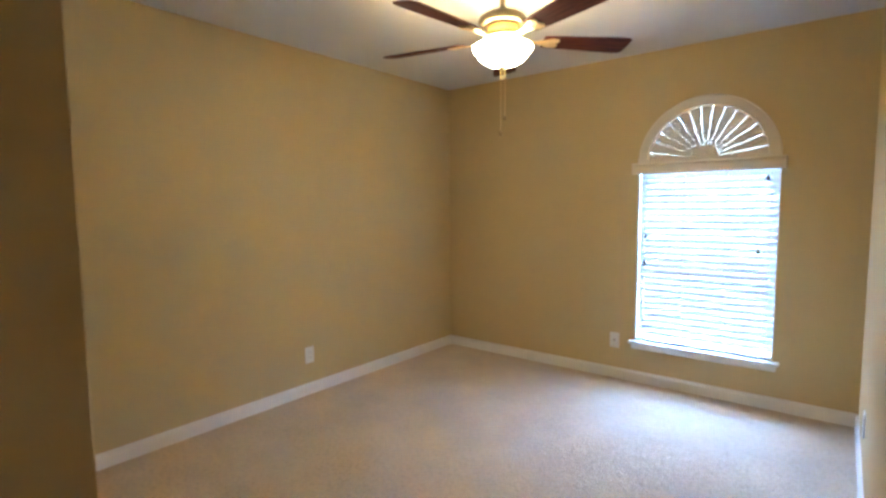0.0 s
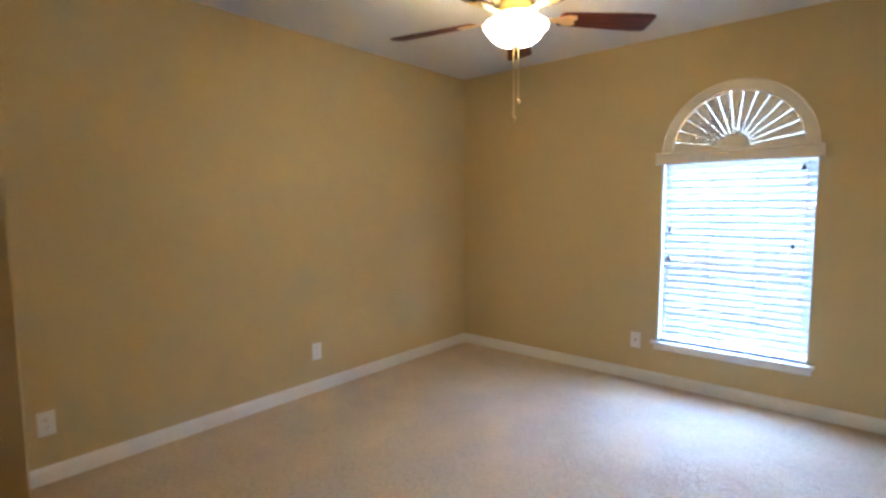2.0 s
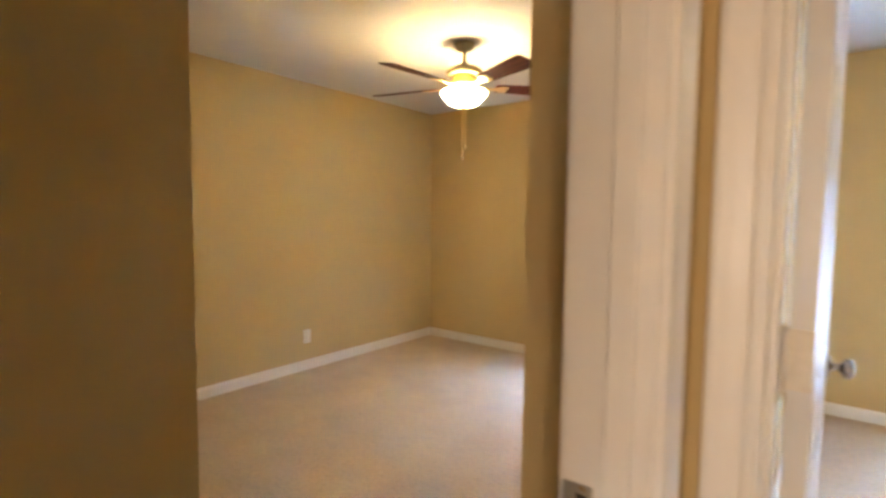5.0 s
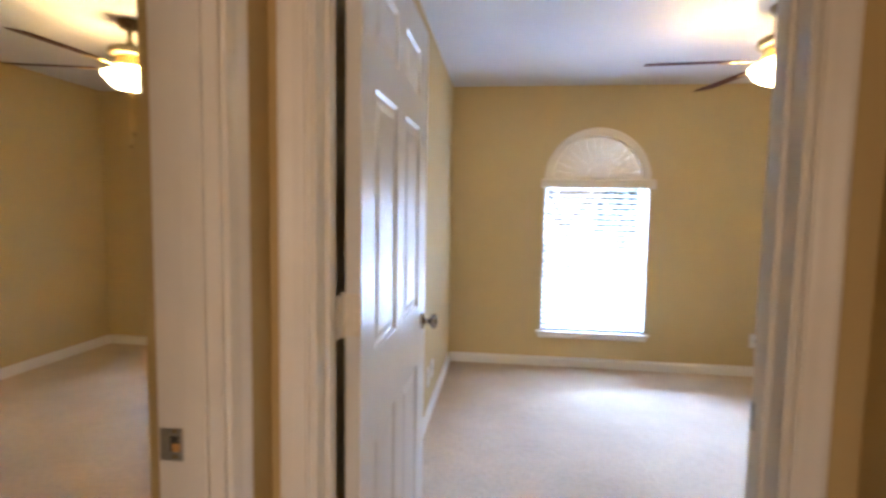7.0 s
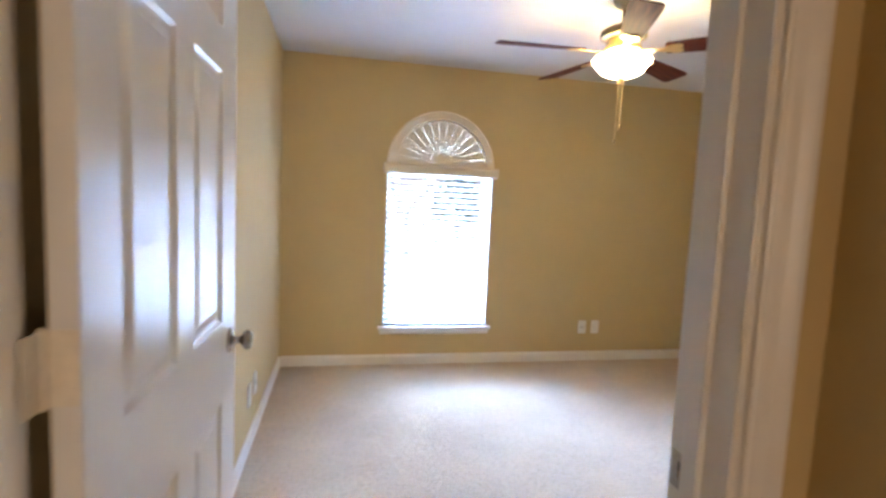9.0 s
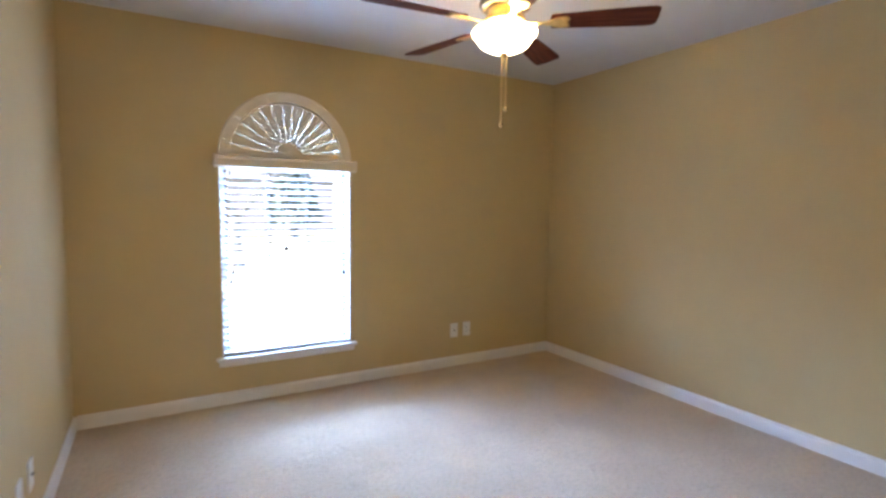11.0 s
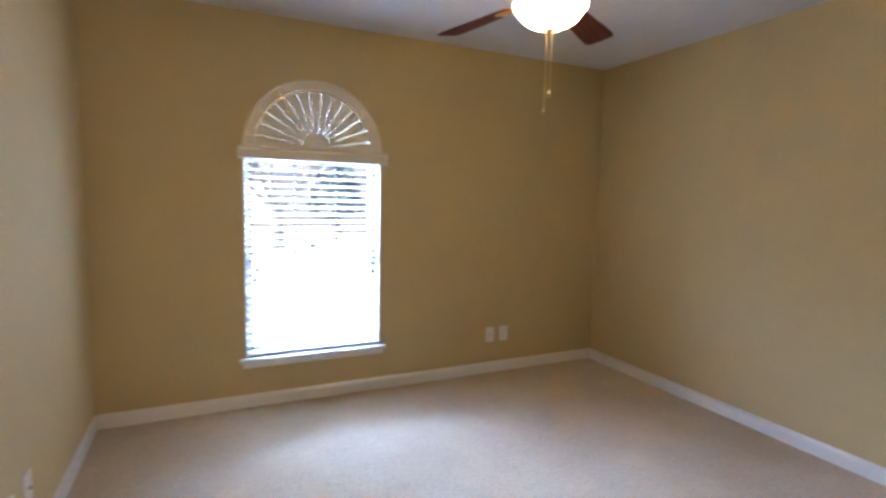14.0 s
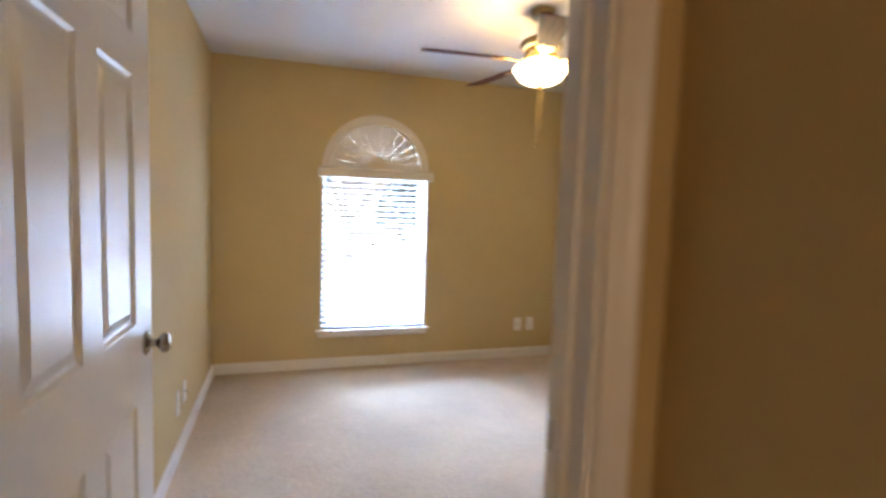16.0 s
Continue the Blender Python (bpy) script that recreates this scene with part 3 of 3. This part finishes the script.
def sunburst(c):
    y = FRONT - 0.004
    root = thing("sunburst_shutter", pose(c, y, WIN_SPRING), "cream half-round sunburst shutter filling the arch", "window shutter", "arched window shutters")
    R, ring, hub = WIN_HALF - 0.003, 0.066, 0.086
    steps = 48
    rim = [(-math.cos(math.pi * k / steps), math.sin(math.pi * k / steps)) for k in range(steps + 1)]

    def band(r0, r1, d0, d1):
        bm = bmesh.new()
        q = [[bm.verts.new((r * u, d, r * v)) for u, v in rim] for r, d in ((r1, d0 + 0.004), (r1 - 0.006, d0), (r0 + 0.004, d0), (r0, d0 + 0.004), (r0, d1), (r1, d1))]
        for i in range(6):
            for k in range(steps):
                bm.faces.new((q[i][k], q[i][k + 1], q[(i + 1) % 6][k + 1], q[(i + 1) % 6][k]))
        bm.faces.new([r[0] for r in q])
        bm.faces.new([r[-1] for r in reversed(q)])
        return bm

    part("arch_rim", band(R - ring, R + 0.006, -0.008, 0.028), SHUTTER, root)
    part("base_rail", boxed(-R + 0.003, R - 0.003, -0.006, 0.026, 0.0, 0.028, 0.003), SHUTTER, root)
    bm = bmesh.new()
    prism(bm, [(hub * u, hub * v) for u, v in rim], axes((0, -0.005, 0.026), (1, 0, 0), (0, 0, 1), (0, 1, 0)), 0.03)
    part("hub", bm, SHUTTER, root)
    # blades pitched like a pinwheel, with slits between them and a plain piece at either end
    first, slits, r0, r1 = radians(9.0), 14, hub - 0.004, R - ring + 0.004
    span = (math.pi - 2 * first) / (slits - 1)
    cuts = [0.0] + [first + span * k for k in range(slits)] + [math.pi]
    for k in range(slits + 1):
        a0, half = (cuts[k] + cuts[k + 1]) / 2, (cuts[k + 1] - cuts[k]) / 2
        pitch = 0.03 if 0 < k < slits else 0.0
        bm = bmesh.new()
        prof = []
        for rr, gap in ((r0, 0.0007), (r1, 0.0011)):
            h = rr * math.tan(half) - gap
            prof.append([bm.verts.new((rr, d + side * h * pitch, side * h)) for side, d in ((-1, -0.001), (1, -0.001), (1, 0.001), (-1, 0.001))])
        for e in range(4):
            bm.faces.new((prof[0][e], prof[0][(e + 1) % 4], prof[1][(e + 1) % 4], prof[1][e]))
        bm.faces.new(prof[0])
        bm.faces.new(prof[1][::-1])
        part("blade", bm, SHUTTER, root, at=Matrix.Translation((0, 0.010, 0.022)) @ Matrix.Rotation(-a0, 4, "Y"))


window("window_1", WIN_A)
window("window_2", WIN_B)
blind(WIN_A, 76, ((0.37, 1.50), (0.335, 1.02), (-0.38, 1.10), (-0.385, 0.90)), "white two-inch slat blind, lowered and half closed")
blind(WIN_B, 8, ((-0.365, 0.87), (-0.378, 0.81), (0.39, 0.83), (-0.02, 1.02)), "white two-inch slat blind, lowered with slats open")
sunburst(WIN_A)
sunburst(WIN_B)


# ---- ceiling fans ----
def blade_mesh():
    """A fan blade along x from its iron outwards, slightly pitched by its caller."""
    outline = [(0.0, -0.050), (0.10, -0.056), (0.28, -0.066), (0.40, -0.071), (0.432, -0.068), (0.446, -0.056), (0.449, 0.0), (0.446, 0.056), (0.432, 0.068), (0.40, 0.071), (0.28, 0.066), (0.10, 0.056), (0.0, 0.050), (-0.008, 0.040), (-0.010, 0.0), (-0.008, -0.040)]
    bm = bmesh.new()
    prism(bm, outline, axes((0, 0, -0.003), (1, 0, 0), (0, 1, 0), (0, 0, 1)), 0.006)
    return mesh_of("blade", bm, CHERRY)


def iron_mesh():
    bm = bmesh.new()
    prism(bm, [(-0.11, -0.014), (-0.05, -0.010), (-0.01, -0.020), (0.03, -0.040), (0.065, -0.038), (0.075, -0.020), (0.060, 0.0), (0.075, 0.020), (0.065, 0.038), (0.03, 0.040), (-0.01, 0.020), (-0.05, 0.010), (-0.11, 0.014)], axes((0, 0, -0.009), (1, 0, 0), (0, 1, 0), (0, 0, 1)), 0.005)
    for x, y in ((0.05, -0.026), (0.05, 0.026), (0.015, 0.0)):
        lathe(bm, [(0, -0.013), (0.004, -0.012), (0.006, -0.009)], 10, Matrix.Translation((x, y, 0)))
    return mesh_of("blade_iron", bm, POLISHED)


FAN_Z = 2.085   # height of the blades over the fan's own base
FAN_UP = 0.06   # its base over the floor


def ceiling_fan(place, turn, power, label):
    TOP = HIGH - FAN_UP
    fan = thing("ceiling_fan", pose(place[0], place[1], FAN_UP), label, "ceiling fan", "bedroom ceiling fans")
    part("canopy", lathe(bmesh.new(), [(0, TOP), (0.062, TOP), (0.066, TOP - 0.006), (0.062, TOP - 0.022), (0.048, TOP - 0.045), (0.026, TOP - 0.058), (0, TOP - 0.060)], 36), BRONZE, fan, "aged bronze ceiling canopy", smooth=True)
    part("downrod", lathe(bmesh.new(), [(0, TOP - 0.05), (0.0125, TOP - 0.05), (0.0125, 2.25), (0, 2.25)], 18), BRONZE, fan, smooth=True)
    part("motor_cap", lathe(bmesh.new(), [(0, 2.262), (0.018, 2.260), (0.024, 2.248), (0.040, 2.238), (0.085, 2.226), (0.112, 2.210), (0.119, 2.192), (0.116, 2.178), (0.100, 2.170), (0.078, 2.168), (0, 2.168)], 44), BRONZE, fan, "aged bronze upper motor housing", smooth=True)
    part("motor_housing", lathe(bmesh.new(), [(0, 2.167), (0.076, 2.167), (0.070, 2.154), (0.080, 2.146), (0.092, 2.132), (0.096, 2.116), (0.086, 2.102), (0.058, 2.092), (0, 2.092)], 44), POLISHED, fan, "polished brass lower motor housing", smooth=True)
    part("light_fitter", lathe(bmesh.new(), [(0, 2.091), (0.050, 2.091), (0.054, 2.080), (0.040, 2.070), (0, 2.070)], 36), POLISHED, fan, "polished brass light fitter", smooth=True)
    bowl_prof = [(0.141, 2.075), (0.147, 2.069), (0.146, 2.058), (0.137, 2.047), (0.127, 2.037), (0.119, 2.023), (0.103, 2.006), (0.076, 1.991), (0.042, 1.981), (0.016, 1.977)]
    inner = [(r - 0.004, z + 0.003) for r, z in reversed(bowl_prof)]
    part("glass_bowl", lathe(bmesh.new(), bowl_prof + inner + [bowl_prof[0]], 48), BOWL, fan, "lit frosted glass bowl", smooth=True)
    stem = part("centre_rod", lathe(bmesh.new(), [(0, 2.075), (0.005, 2.075), (0.005, 1.982), (0, 1.982)], 12), BRASS, fan, smooth=True)
    part("finial", lathe(bmesh.new(), [(0, 1.978), (0.018, 1.977), (0.019, 1.972), (0.012, 1.968), (0.010, 1.962), (0.006, 1.957), (0, 1.955)], 24), BRASS, fan, "brass finial under the bowl", smooth=True)
    for k in range(3):
        a = radians(120 * k + 20)
        bulb = Matrix.Translation((0.072 * math.cos(a), 0.072 * math.sin(a), 2.042))
        part("bulb", lathe(bmesh.new(), [(0, 0.032), (0.009, 0.028), (0.011, 0.016), (0.018, 0.0), (0.019, -0.010), (0.014, -0.020), (0, -0.025)], 18, bulb), BULB, fan, "lit bulb", smooth=True)
    blade, iron = blade_mesh(), iron_mesh()
    for k in range(5):
        a = turn + 72 * k
        m = pose(0, 0, FAN_Z + 0.022, 0, 0, a) @ pose(0.215, 0, 0, -12, 0, 0)
        b = shared("blade", blade, fan, m)
        shared("blade_iron", iron, b)
    for dx, z1, z0 in ((-0.010, 1.970, 1.652+0.01), (0.014, 1.972, 1.735)):
        bm = bmesh.new()
        beads = int((z1 - z0) / 0.0052)
        for i in range(beads):
            z = z1 - i * 0.0052
            lathe(bm, [(0, z), (0.0038, z - 0.0010), (0.0038, z - 0.0036), (0, z - 0.0048)], 6, Matrix.Translation((dx, 0.0, 0)))
        lathe(bm, [(0, z1), (0.0016, z1), (0.0016, z0), (0, z0)], 6, Matrix.Translation((dx, 0.0, 0)))
        chain = part("pull_chain", bm, CHAIN, fan, "fine brass bead chain")
        part("chain_fob", lathe(bmesh.new(), [(0, z0 + 0.004), (0.003, z0 + 0.002), (0.009, z0 - 0.004), (0.010, z0 - 0.011), (0.007, z0 - 0.019), (0, z0 - 0.022)], 16, Matrix.Translation((dx, 0, 0))), BRASS, chain, "small brass ball", smooth=True)
    lamp = new("fan_lamp", bpy.data.lights.new("fan_lamp", "POINT"))
    lamp.data.energy, lamp.data.color, lamp.data.shadow_soft_size = power, LAMP_COLOR, 0.03
    lamp.location = (place[0], place[1] + 0.02, 2.040 + FAN_UP)
    return fan


ceiling_fan(FAN_A, 48.7, LAMP_POWER * 0.62, "brass ceiling fan with dark cherry blades and lit glass bowl")
ceiling_fan(FAN_B, 31, LAMP_POWER * 0.36, "brass ceiling fan with dark cherry blades, lit bowl, pull chains")


# ---- wall plates ----
def wall_plate(m, kind):
    """m: x across the plate, y out of the wall, z up."""
    label = {"outlet": "white duplex outlet in a screwed plastic plate", "jack": "white plastic wall plate with a small cable jack", "blank": "blank white plastic wall plate"}[kind]
    root = thing("wall_outlet" if kind == "outlet" else "wall_plate", m, label, "outlet" if kind == "outlet" else "wall plate", "wall plates near the baseboard")
    part("plate", boxed(-0.036, 0.036, 0.0, 0.006, -0.058, 0.058, 0.0022), PLASTIC, root)
    if kind == "outlet":
        for z in (-0.0195, 0.0195):
            face = part("receptacle", boxed(-0.0165, 0.0165, 0.004, 0.0072, z - 0.0135, z + 0.0135, 0.0015), PLASTIC, root)
            for x in (-0.0065, 0.0065):
                part("slot", boxed(x - 0.0012, x + 0.0012, 0.0066, 0.0076, z - 0.002, z + 0.0065), DARK, face)
            part("ground_hole", lathe(bmesh.new(), [(0.0024, 0), (0.0024, 0.0006), (0, 0.0006)], 10, Matrix.Translation((0, 0.0070, z - 0.0075)) @ Matrix.Rotation(radians(-90), 4, "X")), DARK, face)
        screws = (0.0,)
    else:
        screws = (-0.042, 0.042)
    if kind == "jack":
        part("jack", lathe(bmesh.new(), [(0.0065, 0), (0.0065, 0.004), (0.0046, 0.005), (0.0046, 0.010), (0, 0.010)], 14, Matrix.Translation((0, 0.0055, 0)) @ Matrix.Rotation(radians(-90), 4, "X")), NICKEL, root)
    for z in screws:
        part("screw", lathe(bmesh.new(), [(0.0034, 0), (0.003, 0.0012), (0, 0.0015)], 12, Matrix.Translation((0, 0.0056, z)) @ Matrix.Rotation(radians(-90), 4, "X")), PLASTIC, root)


def on_front(x, z):
    return axes((x, FRONT, z), (-1, 0, 0), (0, -1, 0), (0, 0, 1))


def on_side(x, y, z, out):
    return axes((x, y, z), (0, -out, 0), (out, 0, 0), (0, 0, 1))


wall_plate(on_side(A_LEFT, 1.83, 0.289, 1), "outlet")
wall_plate(on_side(A_LEFT, 0.31, 0.29, 1), "outlet")
wall_plate(on_front(-1.758, 0.299), "jack")
wall_plate(on_front(2.591, 0.304), "jack")
wall_plate(on_front(2.715, 0.304), "outlet")
wall_plate(on_side(A_EAST, 2.72, 0.30, -1), "outlet")
wall_plate(on_side(0, 2.17, 0.29, 1), "outlet")
wall_plate(on_side(0, 2.35, 0.29, 1), "jack")


# ---- outdoors ----
def disc(bm, r, z):
    v = [bm.verts.new((r * math.cos(k * math.pi / 32), r * math.sin(k * math.pi / 32), z)) for k in range(64)]
    bm.faces.new(v)
    return bm


structure("ground", disc(bmesh.new(), 3000, -0.25), LAWN, "dry winter lawn reaching the horizon", "ground")
structure("pavement", boxed(-14, 22, 8.5, 15.5, -0.26, -0.235), CONCRETE, "pale concrete street beyond the front lawn", "pavement")


def limb(bm, p, d, length, r, depth):
    q = p + d * length
    z = d.normalized()
    u = z.orthogonal().normalized()
    v = z.cross(u)
    r2 = r * 0.72
    a = [bm.verts.new(p + (u * math.cos(k * 1.2566) + v * math.sin(k * 1.2566)) * r) for k in range(5)]
    b = [bm.verts.new(q + (u * math.cos(k * 1.2566) + v * math.sin(k * 1.2566)) * r2) for k in range(5)]
    for k in range(5):
        bm.faces.new((a[k], a[(k + 1) % 5], b[(k + 1) % 5], b[k]))
    if depth == 0:
        return
    for _ in range(3 if depth > 2 else 2):
        e = (d + Vector((random.uniform(-0.75, 0.75), random.uniform(-0.75, 0.75), random.uniform(-0.25, 0.5)))).normalized()
        limb(bm, p + d * length * random.uniform(0.7, 1.0), e, length * random.uniform(0.62, 0.86), r2 * 0.75, depth - 1)


def bare_tree(x, y, high):
    tree = thing("tree", pose(x, y, -0.25), "leafless grey-barked tree on the front lawn", "tree")
    trunk = bmesh.new()
    lathe(trunk, [(0.24, 0), (0.17, 0.3), (0.15, high * 0.16), (0.12, high * 0.2), (0, high * 0.21)], 10)
    part("trunk", trunk, BARK, tree, smooth=True)
    crown = bmesh.new()
    for k in range(5):
        a = k * 1.2566 + 0.4
        limb(crown, Vector((0, 0, high * 0.18)), Vector((math.cos(a) * 0.7, math.sin(a) * 0.7, 0.7)).normalized(), high * 0.24, 0.085, 4)
    part("crown", crown, BARK, tree)


def leafy_tree(x, y, high):
    tree = thing("tree", pose(x, y, -0.25), "dense evergreen tree across the street, its green greyed for haze", "tree")
    part("trunk", lathe(bmesh.new(), [(0.2, 0), (0.15, high * 0.3), (0.08, high * 0.7), (0, high * 0.75)], 10), BARK, tree, smooth=True)
    crown = bmesh.new()
    for k in range(1500):
        z = random.random() ** 0.8
        r = (1 - z) ** 0.7 * high * 0.34 * (0.55 + 0.5 * random.random())
        a = random.uniform(0, 6.283)
        c = Vector((r * math.cos(a), r * math.sin(a), high * (0.18 + 0.82 * z)))
        u, v = Vector((random.uniform(-1, 1), random.uniform(-1, 1), random.uniform(-1, 1))).normalized(), Vector((random.uniform(-1, 1), random.uniform(-1, 1), random.uniform(-1, 1))).normalized()
        s = random.uniform(0.12, 0.3)
        crown.faces.new([crown.verts.new(c + w * s) for w in (u, v, -u * 0.6)])
    part("crown", crown, LEAF, tree)


def house(x, y, wide, deep):
    h = thing("house", pose(x, y, -0.25), "single-storey brick house with a shingled hip roof", "house")
    part("wall", boxed(-wide / 2, wide / 2, 0, deep, 0, 2.9), BRICK, h)
    bm = bmesh.new()
    o = 0.5
    base = [bm.verts.new(p) for p in ((-wide / 2 - o, -o, 2.85), (wide / 2 + o, -o, 2.85), (wide / 2 + o, deep + o, 2.85), (-wide / 2 - o, deep + o, 2.85))]
    ridge = [bm.verts.new((-wide / 2 + deep / 2, deep / 2, 5.6)), bm.verts.new((wide / 2 - deep / 2, deep / 2, 5.6))]
    for f in ((base[0], base[1], ridge[1], ridge[0]), (base[1], base[2], ridge[1]), (base[2], base[3], ridge[0], ridge[1]), (base[3], base[0], ridge[0]), base[::-1]):
        bm.faces.new(f)
    part("roof", bm, SHINGLE, h)
    for wx in (-wide * 0.33, -wide * 0.1, wide * 0.3):
        win = part("window", boxed(wx - 0.62, wx + 0.62, -0.05, 0.02, 0.8, 2.3, 0.01), VINYL, h)
        part("pane", boxed(wx - 0.54, wx + 0.54, -0.058, -0.04, 0.88, 2.22), PANE_DARK, win)
    part("door", boxed(wide * 0.1 - 0.5, wide * 0.1 + 0.5, -0.05, 0.02, 0.1, 2.2, 0.01), TRIM, h)


house(1.5, 27, 15, 9)
house(24, 29, 14, 9)
house(-19, 28, 14, 9)
bare_tree(2.2, 13.5, 6.5)
bare_tree(9.5, 19, 7.0)
leafy_tree(5.8, 22.5, 3.8)
leafy_tree(-6.5, 23.5, 6.0)
